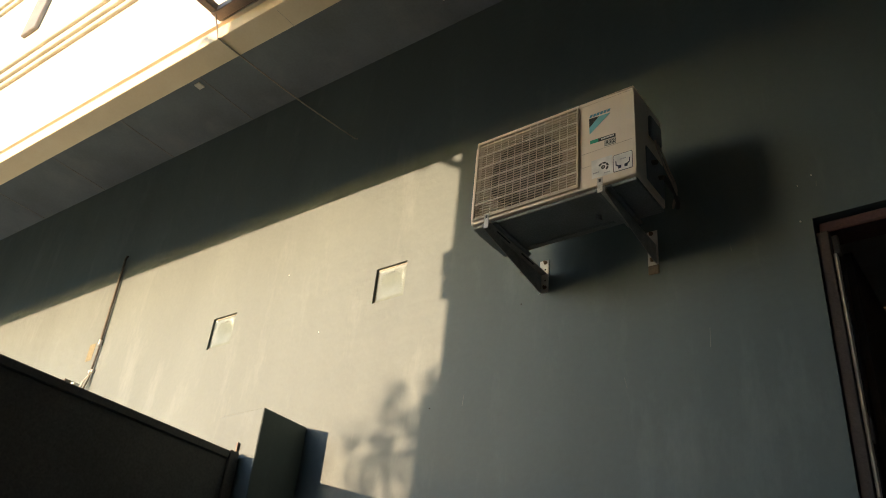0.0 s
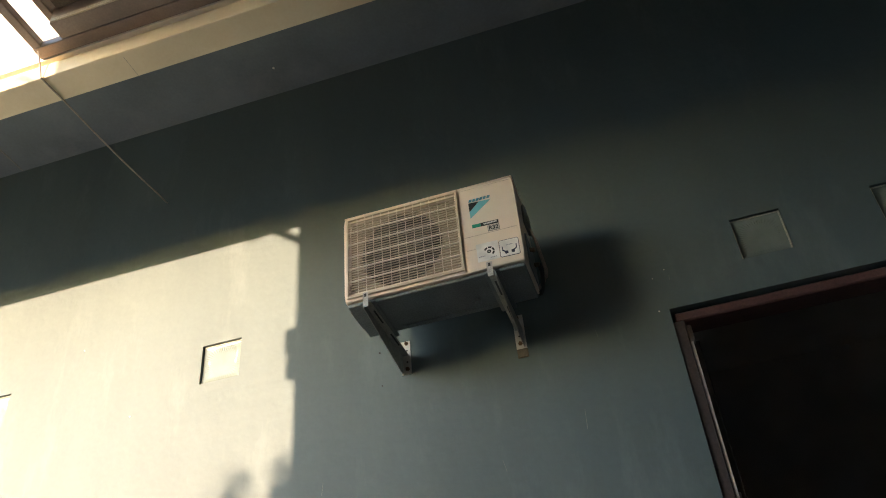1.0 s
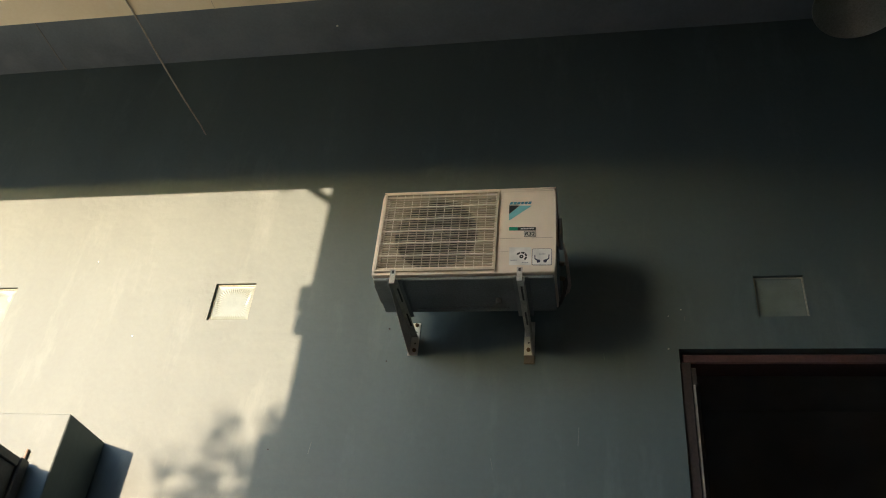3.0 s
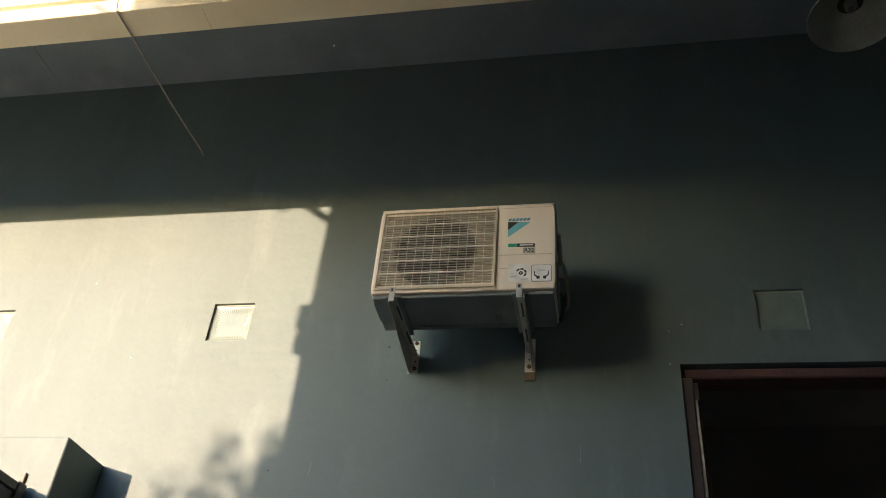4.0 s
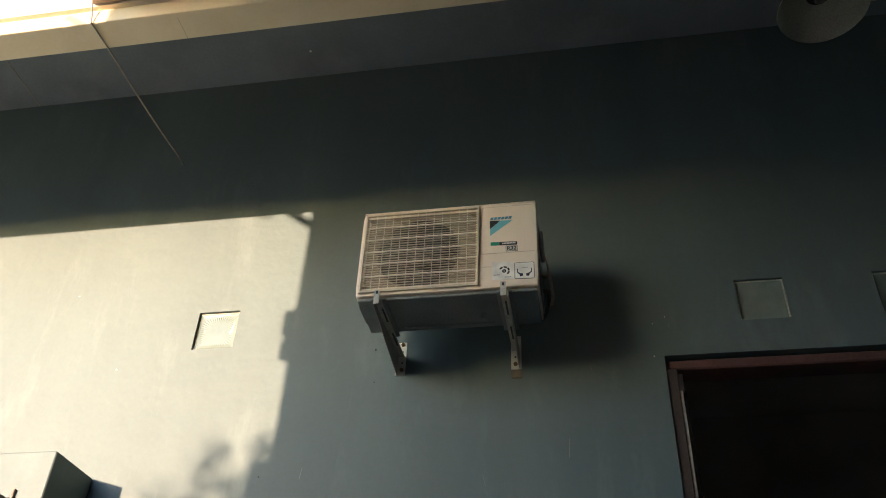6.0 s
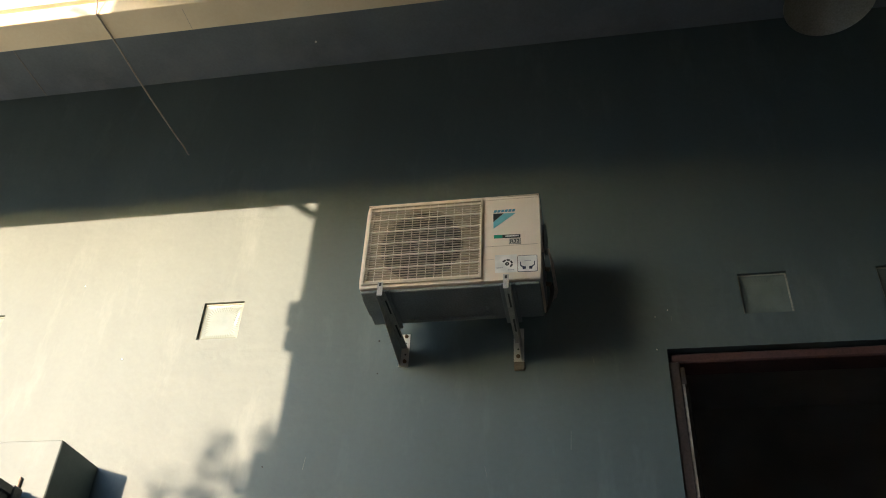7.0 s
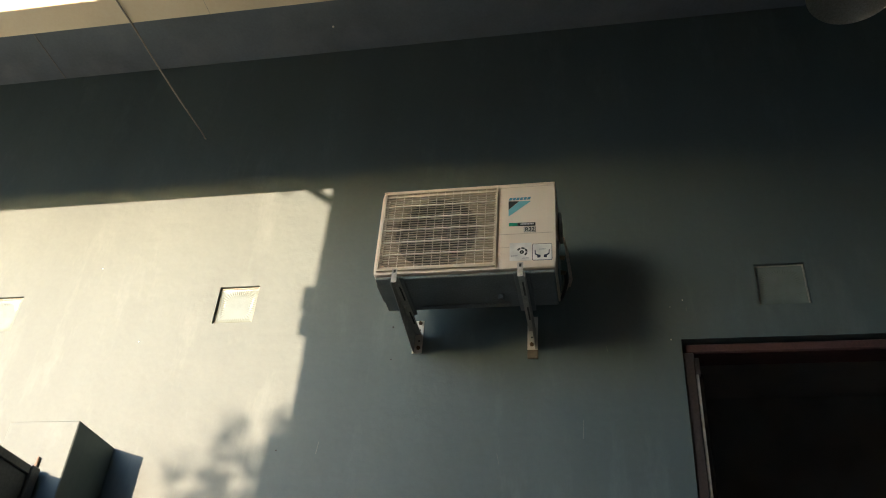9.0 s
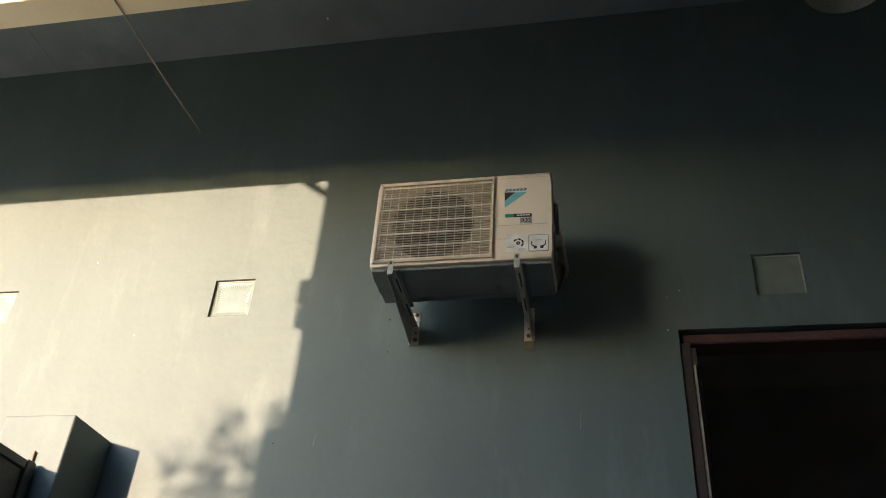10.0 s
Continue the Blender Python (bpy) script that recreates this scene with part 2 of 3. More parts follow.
def wall_bm(xs, zs, holes, y0, y1):
    """A wall between y0 and y1 with rectangular holes that go through it: holes are (x0, x1, z0, z1)."""
    xs = sorted(set(xs) | {h[0] for h in holes} | {h[1] for h in holes})
    zs = sorted(set(zs) | {h[2] for h in holes} | {h[3] for h in holes})
    solid = lambda i, k: 0 <= i < len(xs) - 1 and 0 <= k < len(zs) - 1 and not any(
        h[0] <= (xs[i] + xs[i + 1]) / 2 <= h[1] and h[2] <= (zs[k] + zs[k + 1]) / 2 <= h[3] for h in holes)
    bm = bmesh.new()
    cache = {}

    def v(x, y, z):
        return cache.setdefault((x, y, z), bm.verts.new((x, y, z)) if (x, y, z) not in cache else None)
    for i in range(len(xs) - 1):
        for k in range(len(zs) - 1):
            if not solid(i, k):
                continue
            a, b, c, d = xs[i], xs[i + 1], zs[k], zs[k + 1]
            bm.faces.new((v(a, y0, c), v(b, y0, c), v(b, y0, d), v(a, y0, d)))
            bm.faces.new((v(a, y1, c), v(a, y1, d), v(b, y1, d), v(b, y1, c)))
            if not solid(i - 1, k):
                bm.faces.new((v(a, y0, c), v(a, y0, d), v(a, y1, d), v(a, y1, c)))
            if not solid(i + 1, k):
                bm.faces.new((v(b, y0, c), v(b, y1, c), v(b, y1, d), v(b, y0, d)))
            if not solid(i, k - 1):
                bm.faces.new((v(a, y0, c), v(a, y1, c), v(b, y1, c), v(b, y0, c)))
            if not solid(i, k + 1):
                bm.faces.new((v(a, y0, d), v(b, y0, d), v(b, y1, d), v(a, y1, d)))
    return bm


# ---- the large structure ----
BLOCKS = [(-2.305, 3.18), (-1.106, 3.18), (1.208, 3.17), (1.735, 3.17)]
HALF = 0.0955
DOOR = (0.80, 2.15, 0.0, 2.932)
holes = [(x - HALF, x + HALF, z - HALF, z + HALF) for x, z in BLOCKS] + [DOOR]
structure("wall_main", wall_bm((-10.0, 5.0), (0.0, 4.808), holes, 0.0, 0.15), TEAL, "weathered teal-grey painted plaster house wall")

structure("ground", box_bm(-60, 60, -60, 60, -0.3, 0.0), CONCRETE, "warm brown concrete paving of the yard", "ground")

# eave: teal edge strip, raised dark panels behind it, cream edge beam with the white upper wall above it
structure("ceiling", box_bm(-10, 5, -0.956, 0.15, 4.81, 4.95), SOFFIT, "blue-grey painted soffit panels under the eave", "ceiling")
for k in range(5):
    x = -2.54 - 0.83 * k
    structure("trim", box_bm(x - 0.003, x + 0.003, -0.95, -0.003, 4.807, 4.812), SEAMDARK, "dark joint between soffit panels", "trim")
structure("eave_beam", box_bm(-10, 5, -1.088, -0.957, 3.98, 4.062, bevel=0.005, seg=2), CREAM, "cream painted plaster edge of the eave", "beam")
structure("trim", box_bm(-1.0115, -1.0095, -1.065, -0.956, 3.9795, 3.99), SEAMDARK2, "hairline crack in the cream eave edge", "crack")
structure("eave_groove", box_bm(-10, 5, -1.066, -0.957, 4.062, 4.082), CREAM, "cream recessed groove over the eave edge", "trim")
structure("wall_upper", box_bm(-10, 5, -1.094, -0.957, 4.082, 8.0), WHITE, "sunlit white painted upper storey wall", "wall")
# shadow lines of the moulding are put into the tan of these beads
for z in (4.79, 4.885, 5.005, 5.90, 6.02):
    structure("trim", box_bm(-10, 5, -1.118, -1.092, z - 0.014, z + 0.014, bevel=0.008, seg=2), TAN, "moulding band along the upper wall, shadow lines put into its tan", "trim")
structure("trim", box_bm(-3.83, -3.645, -1.125, -1.092, 5.27, 5.86, bevel=0.006), GREY, "grey vertical strip on the upper wall", "trim")
structure("trim", box_bm(-4.75, -4.56, -1.125, -1.092, 5.27, 5.86, bevel=0.006), GREY, "grey vertical strip on the upper wall", "trim")
structure("roof", box_bm(-10.2, 5.2, -1.3, 3.4, 8.0, 8.2), CEIL, "flat roof slab over the upper storey", "roof")

# dim room behind the door
structure("wall_room_back", box_bm(-3.0, 4.9, 3.2, 3.3, 0, 4.2), ROOM, "dim inner room wall")
structure("wall_room_left", box_bm(-3.1, -3.0, 0.15, 3.3, 0, 4.2), ROOM, "dim inner room side wall")
structure("wall_room_right", box_bm(4.9, 5.0, 0.15, 3.3, 0, 4.2), ROOM, "dim inner room side wall")
structure("ceiling_room", box_bm(-3.1, 5.0, 0.15, 3.3, 4.2, 4.3), ROOM, "dim inner room ceiling", "ceiling")

# unseen walls, added to hold back light and cast the shadow edges
structure("wall_unseen_side", box_bm(5.0, 5.15, -5.65, 0.15, 0, 4.6), SIDEWALL, "unseen dark wall added to close off light from the right")
front = structure("wall_unseen_front", box_bm(-3.609, 5.0, -5.65, -5.5, 0, 5.6), SIDEWALL, "unseen dark wall added to shade the house wall")
# added outline pieces: they give the cast shadow its steps, bar and loop
part("ledge", box_bm(-3.648, -3.5, -5.68, -5.47, 3.93, 4.065, bevel=0.01), BRICKWORK, front)
part("coping", box_bm(-3.640, -3.5, -5.68, -5.47, 3.81, 3.92, bevel=0.01), BRICKWORK, front)
part("brace", tube_bm([(-3.60, -5.575, 4.525), (-3.83, -5.575, 4.70)], 0.021, 8), BROWN_STEEL, front)
part("cable_loop", tube_bm([(-3.845, -5.575, 4.69), (-3.853, -5.575, 4.645), (-3.866, -5.575, 4.625), (-3.885, -5.575, 4.622), (-3.902, -5.575, 4.635), (-3.91, -5.575, 4.69)], 0.006, 6), CABLE_DARK, front)
# added out of view: three block low sun and sky, the pier casts an edge
structure("wall_unseen_low", box_bm(-22, -3.72, -8.15, -8.0, 0, 0.6), BRICKWORK, "unseen low wall added on the sun side")
structure("wall_unseen_left", box_bm(-16.3, -16.0, -15.0, 6.0, 0, 6.9), BRICKWORK, "unseen wall added to block low sky on the left")
structure("wall_unseen_far", box_bm(-90, 70, -45.4, -45.0, 0, 5.95), BRICKWORK, "unseen far wall added to block glow near the horizon")
structure("wall_unseen_pier", box_bm(-3.70, -3.6095, -5.64, -5.51, 0, 3.365), BRICKWORK, "unseen pier added to cast the lower edge of the sun patch")

# gate pillar and gate
structure("gate_pillar", box_bm(-1.79, -1.487, -0.272, -0.002, 0, 2.505, bevel=0.004), TEAL, "teal painted plaster gate pillar against the wall", "pillar")
gate = thing("sliding_gate", (-1.6, -1.6, 0), "dark grey sheet steel gate beside the plaster pillar", "gate")
part("panel", box_bm(-1.60, -1.585, -3.2, -0.29, 0.0, 2.27), GATE, gate)
part("top_rail", box_bm(-1.615, -1.575, -3.2, -0.336, 2.265, 2.30, bevel=0.004), GATE, gate)
part("stile", box_bm(-1.615, -1.572, -0.335, -0.285, 0.0, 2.305, bevel=0.004), GATE, gate)
part("latch_rod", tube_bm([(-1.605, -0.279, 1.2), (-1.605, -0.279, 2.356)], 0.006), BROWN_STEEL, gate, "thin rusty latch rod")


# ---- glass blocks ----
def glass_mesh():
    """A square block: a shallow dished face, with a ring of short ripples that point to the middle."""
    bm = bmesh.new()
    n, s = 56, 0.0885
    grid = []
    for i in range(n + 1):
        row = []
        for k in range(n + 1):
            u, v = 2 * i / n - 1, 2 * k / n - 1
            edge = 1 - max(abs(u), abs(v))
            r = (abs(u) ** 3.2 + abs(v) ** 3.2) ** (1 / 3.2)
            ring = math.exp(-((r - 0.76) / 0.13) ** 2)
            rays = math.sin(46 * math.atan2(v, u))
            bowl = 0.004 * min(1.0, edge * 4) ** 0.5
            y = 0.0135 + bowl - 0.0013 * ring * rays * (0.35 + 0.65 * min(1.0, max(0.0, 0.5 + 0.7 * v + 0.2 * u)))
            row.append(bm.verts.new((u * s, y, v * s)))
        grid.append(row)
    for i in range(n):
        for k in range(n):
            bm.faces.new((grid[i][k], grid[i + 1][k], grid[i + 1][k + 1], grid[i][k + 1]))
    rim = [grid[i][0] for i in range(n)] + [grid[n][k] for k in range(n)] + [grid[i][n] for i in range(n, 0, -1)] + [grid[0][k] for k in range(n, 0, -1)]
    back = [bm.verts.new((v.co.x, 0.135, v.co.z)) for v in rim]
    for a in range(len(rim)):
        b = (a + 1) % len(rim)
        bm.faces.new((rim[b], rim[a], back[a], back[b]))
    bm.faces.new(back)
    return bm


first = collar = None
for (x, z), note in zip(BLOCKS, ("sunlit square ribbed glass block set in the wall", "sunlit square ribbed glass block set in the wall",
                                 "dim greenish square glass block above the door", "dim greenish square glass block above the door")):
    block = thing("glass_block", (x, 0, z), note, "glass block", "glass blocks in the wall")
    if first is None:
        ob = part("pane", glass_mesh(), GLASS, None, smooth=True)
        first = ob
    else:
        ob = new("pane", first.data)
    ob.parent = block
    if collar is None:
        joint = part("mortar_joint", wall_bm((-HALF + 0.0003, HALF - 0.0003), (-HALF + 0.0003, HALF - 0.0003), [(-0.0887, 0.0887, -0.0887, 0.0887)], 0.0125, 0.13), MORTAR, None, "pale mortar round the glass")
        collar = joint.data
    else:
        joint = tagged(new("mortar_joint", collar), "pale mortar round the glass")
    joint.parent = block


# ---- door ----
door = structure("door_1", box_bm(0.801, 0.842, 0.010, 0.13, 0.0, 2.879, bevel=0.004), WOOD, "red-brown wooden door frame, door open inward", "door")
part("head", box_bm(0.812, 2.138, 0.020, 0.13, 2.880, 2.921, bevel=0.006), RED_WOOD, door)
part("jamb", box_bm(2.082, 2.14, 0.022, 0.13, 0.0, 2.87, bevel=0.006), WOOD, door)
part("stop", box_bm(0.8425, 0.856, 0.062, 0.13, 0.0, 2.855, bevel=0.003), DARK_WOOD, door)
leaf = part("door_leaf", box_bm(0.846, 0.882, 0.135, 0.80, 0.02, 2.85, bevel=0.003), DARK_WOOD, door, "dark wooden door leaf standing open")
part("edge_strip", box_bm(0.8425, 0.853, 0.020, 0.052, 0.02, 2.79, bevel=0.002), STICKER, leaf, "pale metal edge strip")
for z in (2.835, 2.185):
    part("hinge", box_bm(0.8425, 0.862, 0.036, 0.060, z - 0.04, z + 0.035, bevel=0.003), HINGE, door, "dull grey steel hinge")


# ---- air conditioner ----
X0, X1, YF, YB, Z0, Z1 = -0.3475, 0.3475, -0.41, -0.166, 3.022, 3.424
ac = thing("air_conditioner", (0, -0.29, 3.0), "ivory outdoor air conditioner unit on steel wall brackets", "air conditioner")


def front_panel_bm():
    bm = wall_bm((X0, X1), (Z0, Z1), [(-0.322, 0.112, 3.056, 3.392)], YF, -0.30)
    sharp = []
    for e in bm.edges:
        c = (e.verts[0].co + e.verts[1].co) / 2
        on = (min(abs(c.x - X0), abs(c.x - X1)) < 1e-5) + (abs(c.y - YF) < 1e-5) + (min(abs(c.z - Z0), abs(c.z - Z1)) < 1e-5)
        if on >= 2:
            sharp.append(e)
    bmesh.ops.bevel(bm, geom=sharp, offset=0.009, segments=3, affect="EDGES", profile=0.5)
    return bm


part("front_panel", front_panel_bm(), CASING, ac, smooth=True)
part("side_panel", box_bm(X0, X1, -0.2985, YB, Z0, Z1, bevel=0.004, seg=2), CASING, ac)
part("lid", box_bm(X0 + 0.001, X1 - 0.001, YF + 0.001, YB, 3.4243, 3.430, bevel=0.003, seg=2), CASING, ac)
part("base_pan", box_bm(X0 + 0.006, X1 - 0.006, YF + 0.012, YB - 0.002, 3.006, 3.0215, bevel=0.005, seg=2), BASE_GREY, ac, "dark grey steel base pan")
for x in (-0.255, 0.222):
    part("foot", box_bm(x - 0.03, x + 0.03, -0.42, -0.15, 2.994, 3.006, bevel=0.003), BASE_GREY, ac)
part("rib", box_bm(-0.20, 0.16, -0.205, -0.19, 2.999, 3.006, bevel=0.003), BASE_GREY, ac)
part("drain_stub", tube_bm([(0.125, -0.255, 3.008), (0.125, -0.255, 2.985)], 0.012, 12), BASE_GREY, ac)
# black inlay for the dark inside of a slot
part("vent_slot", box_bm(X0 + 0.0045, X0 + 0.0075, -0.36, -0.24, 3.008, 3.02), BLACK, ac)
part("panel_seam", box_bm(0.135, 0.338, YF - 0.0008, YF + 0.002, 3.1795, 3.1812), SEAM, ac)
part("panel_seam", box_bm(0.135, 0.338, YF - 0.0008, YF + 0.002, 3.4095, 3.4108), SEAM, ac)
part("panel_seam", box_bm(0.138, 0.172, YF - 0.0008, YF + 0.002, 3.118, 3.1195), SEAM, ac)


# fan behind the grille: bell mouth plate with a round hole, dark well, blades and hub
CX, CZ, R = -0.116, 3.218, 0.163


def shroud_bm():
    bm = bmesh.new()
    n = 48
    x0, x1, z0, z1 = -0.322, 0.112, 3.056, 3.392
    ring, rect, lip = [], [], []
    for k in range(n):
        a = (k + 0.5) * math.tau / n
        c, s = math.cos(a), math.sin(a)
        t = min((x1 - CX) / c if c > 0 else (x0 - CX) / c, (z1 - CZ) / s if s > 0 else (z0 - CZ) / s)
        rect.append(bm.verts.new((CX + c * t, -0.398, CZ + s * t)))
        ring.append(bm.verts.new((CX + c * (R + 0.008), -0.402, CZ + s * (R + 0.008))))
        lip.append((bm.verts.new((CX + c * R, -0.396, CZ + s * R)),))
    for k in range(n):
        j = (k + 1) % n
        bm.faces.new((rect[k], rect[j], ring[j], ring[k]))
        bm.faces.new((ring[k], ring[j], lip[j][0], lip[k][0]))
    return bm


def bell_bm():
    bm = bmesh.new()
    rings = [[bm.verts.new((CX + R * math.cos(k * math.tau / 48), y, CZ + R * math.sin(k * math.tau / 48))) for k in range(48)] for y in (-0.3955, -0.305)]
    for k in range(48):
        j = (k + 1) % 48
        bm.faces.new((rings[0][k], rings[0][j], rings[1][j], rings[1][k]))
    return bm


# shade of the recess is put into the shroud, ring and well colours
part("fan_shroud", shroud_bm(), SHROUD, ac, "ivory fan shroud, recess shade put into its tan colour", smooth=True)
part("bell_mouth", bell_bm(), FAN, ac, "inner ring of the fan opening, recess shade put into its dark colour", smooth=True)
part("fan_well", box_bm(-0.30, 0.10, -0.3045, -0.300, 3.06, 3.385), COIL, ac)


def fan_bm():
    bm = bmesh.new()
    for b in range(3):
        rows = []
        for i in range(9):
            r = 0.03 + (R - 0.043) * i / 8
            a0 = b * math.tau / 3 + 0.5 * i / 8
            row = []
            for k in range(7):
                u = k / 6
                a = a0 + (0.95 + 0.25 * i / 8) * u
                row.append(bm.verts.new((CX + r * math.cos(a), -0.37 + 0.045 * u - 0.01 * math.sin(3 * u), CZ + r * math.sin(a))))
            rows.append(row)
        for p, q in zip(rows, rows[1:]):
            for k in range(6):
                bm.faces.new((p[k], p[k + 1], q[k + 1], q[k]))
    bmesh.ops.solidify(bm, geom=bm.faces[:], thickness=0.002)
    return bm


fan = part("fan", fan_bm(), FAN, ac, "dark plastic fan blades at rest", smooth=True)
hub = lathe_bm([(0.001, 0.012), (0.03, 0.010), (0.038, 0.0), (0.038, -0.05)], 24)
bmesh.ops.transform(hub, matrix=pose(CX, -0.372, CZ, 90), verts=hub.verts)
part("hub", hub, FAN, fan, smooth=True)

# wire grille: a proud bevelled frame, five stout bars, thin slats and cross wires
GX0, GX1, GZ0, GZ1 = -0.336, 0.124, 3.034, 3.412
# frame gets the darker slat ivory, which holds its flange shading
grille = part("grille", wall_bm((GX0, GX1), (GZ0, GZ1), [(GX0 + 0.007, GX1 - 0.006, GZ0 + 0.008, GZ1 - 0.007)], YF - 0.010, YF - 0.0005), SLATS, ac, "ivory wire grille over the fan, frame shading put into its colour")
slat_bm = box_bm(GX0 + 0.008, GX1 - 0.007, -0.0012, 0.0030, -0.0010, 0.0010)
slat0 = part("slat", slat_bm, SLATS, grille)
slat0.location = (0, YF - 0.0085, GZ0 + 0.026)
N_SLAT = 30
pitch = (GZ1 - GZ0 - 0.026) / N_SLAT
stout = {5, 10, 15, 20, 25}
bar_mesh = None
for k in range(1, N_SLAT):
    z = GZ0 + 0.013 + pitch * k
    if k in stout:
        if bar_mesh is None:
            ob = part("bar", box_bm(GX0 + 0.008, GX1 - 0.007, -0.0030, 0.004, -0.0027, 0.0027, bevel=0.001), CASING_DIRTY, grille)
            bar_mesh = ob.data
        else:
            ob = new("bar", bar_mesh)
            ob.parent = grille
    elif k == 1:
        ob = slat0
    else:
        ob = new("slat", slat0.data)
        ob.parent = grille
    ob.matrix_parent_inverse = slat0.matrix_parent_inverse
    ob.matrix_basis = pose(0, YF - 0.0085, z)
wire_mesh = None
N_WIRE = 13
for k in range(1, N_WIRE):
    x = GX0 + 0.013 + (GX1 - GX0 - 0.026) * k / N_WIRE
    if wire_mesh is None:
        ob = part("wire", box_bm(-0.0009, 0.0009, 0.0018, 0.0045, GZ0 + 0.007, GZ1 - 0.007), CASING_DIRTY, grille)
        wire_mesh = ob.data
    else:
        ob = new("wire", wire_mesh)
        ob.parent = grille
    ob.matrix_parent_inverse = slat0.matrix_parent_inverse
    ob.matrix_basis = pose(x, YF - 0.0093, 0)

# marks on the front: plain shapes in their colours, the refrigerant mark lettered
def flat_bm(points, y, depth=0.0008):
    return extrude_bm(points, "y", y - depth, y)


def bars_bm(x0, x1, z0, z1, y, n, lean=0.0):
    bm = bmesh.new()
    w = (x1 - x0) / n
    for k in range(n):
        for v in add_box(bm, x0 + k * w + 0.12 * w, x0 + (k + 1) * w - 0.1 * w, y - 0.0008, y, z0, z1):
            v.co.x += lean * (v.co.z - z0)
    return bm


FY = YF - 0.0003
badge = part("maker_mark", flat_bm([(0.166, 3.341), (0.207, 3.3385), (0.167, 3.299)], FY), INK, ac, "dark and light blue triangular maker's mark")
part("band", flat_bm([(0.2085, 3.3384), (0.254, 3.3365), (0.168, 3.266), (0.1672, 3.298)], FY), SKYBLUE, badge)
part("word_bar", bars_bm(0.165, 0.251, 3.345, 3.357, FY, 6, 0.35), WORDBLUE, badge, "row of blue bars")
strip = part("type_strip", flat_bm([(0.203, 3.2172), (0.272, 3.2145), (0.272, 3.2305), (0.203, 3.2332)], FY), INK, ac, "black and green printed strip")
part("green_field", flat_bm([(0.170, 3.2182), (0.2027, 3.2172), (0.2027, 3.2332), (0.170, 3.2342)], FY), GREEN, strip)
part("lettering", bars_bm(0.214, 0.266, 3.2215, 3.2275, FY - 0.0009, 9), STICKER, strip, "row of small white bars")
plate = part("refrigerant_label", flat_bm([(0.228, 3.1865), (0.273, 3.1845), (0.273, 3.2105), (0.228, 3.2125)], FY), INK, ac, "white label that reads R32")
part("field", flat_bm([(0.2295, 3.188), (0.2715, 3.186), (0.2715, 3.209), (0.2295, 3.211)], FY - 0.0009, 0.0004), LABELFIELD, plate)
cu = bpy.data.curves.new("lettering", "FONT")
cu.body, cu.size, cu.extrude, cu.align_x, cu.align_y, cu.offset = "R32", 0.0235, 0.0002, "CENTER", "CENTER", 0.0006
tmp = bpy.data.objects.new("lettering", cu)
scene.collection.objects.link(tmp)
bpy.context.view_layer.update()
me = bpy.data.meshes.new_from_object(tmp.evaluated_get(bpy.context.evaluated_depsgraph_get()))
bpy.data.objects.remove(tmp)
me.materials.clear()
me.materials.append(INK)
ob = new("lettering", me)
ob.parent = plate
ob.matrix_parent_inverse = (ac.matrix_basis @ plate.matrix_parent_inverse).inverted()
ob.matrix_basis = pose(0.2505, FY - 0.0016, 3.1982, 90, 0.0, 0) @ pose(0, 0, 0, 0, 0, -2.3)

note = part("energy_sticker", flat_bm([(0.176, 3.0565), (0.2585, 3.0545), (0.2575, 3.1355), (0.175, 3.138)], FY), STICKER, ac, "white sticker with a dark round gauge mark")


def arc_bm(cx, cz, r0, r1, a0, a1, y, n=14, gaps=0):
    bm = bmesh.new()
    for k in range(n):
        if gaps and k % gaps == gaps - 1:
            continue
        p, q = (radians(a0 + (a1 - a0) * j / n) for j in (k, k + 1))
        pts = [(cx + r * math.cos(a), cz + r * math.sin(a)) for r, a in ((r0, p), (r1, p), (r1, q), (r0, q))]
        vs = [bm.verts.new((u, y - 0.0009, w)) for u, w in pts] + [bm.verts.new((u, y - 0.0001, w)) for u, w in pts]
        for f in ((0, 1, 2, 3), (7, 6, 5, 4), (0, 4, 5, 1), (1, 5, 6, 2), (2, 6, 7, 3), (3, 7, 4, 0)):
            bm.faces.new([vs[j] for j in f])
    return bm


part("gauge", arc_bm(0.2215, 3.094, 0.0145, 0.0215, 150, -60, FY - 0.0008, 20, 5), INK, note)
part("gauge_eye", arc_bm(0.2215, 3.094, 0.0025, 0.008, 0, 360, FY - 0.0008, 14), INK, note)
part("small_print", bars_bm(0.181, 0.206, 3.076, 3.080, FY - 0.0008, 4), GREYPRINT, note)
part("small_print", bars_bm(0.223, 0.248, 3.064, 3.068, FY - 0.0008, 4), GREYPRINT, note)
care = part("care_sticker", flat_bm([(0.2605, 3.058), (0.2645, 3.054), (0.331, 3.0525), (0.335, 3.0565), (0.3345, 3.124), (0.3305, 3.128), (0.264, 3.1295), (0.260, 3.1255)], FY), NAVY, ac, "white sticker with a dark blue border and two dark shapes")
part("field", flat_bm([(0.2625, 3.0588), (0.2653, 3.056), (0.3302, 3.0546), (0.333, 3.0574), (0.3325, 3.1232), (0.3297, 3.126), (0.2648, 3.1274), (0.262, 3.1246)], FY - 0.0009, 0.0004), STICKER, care)
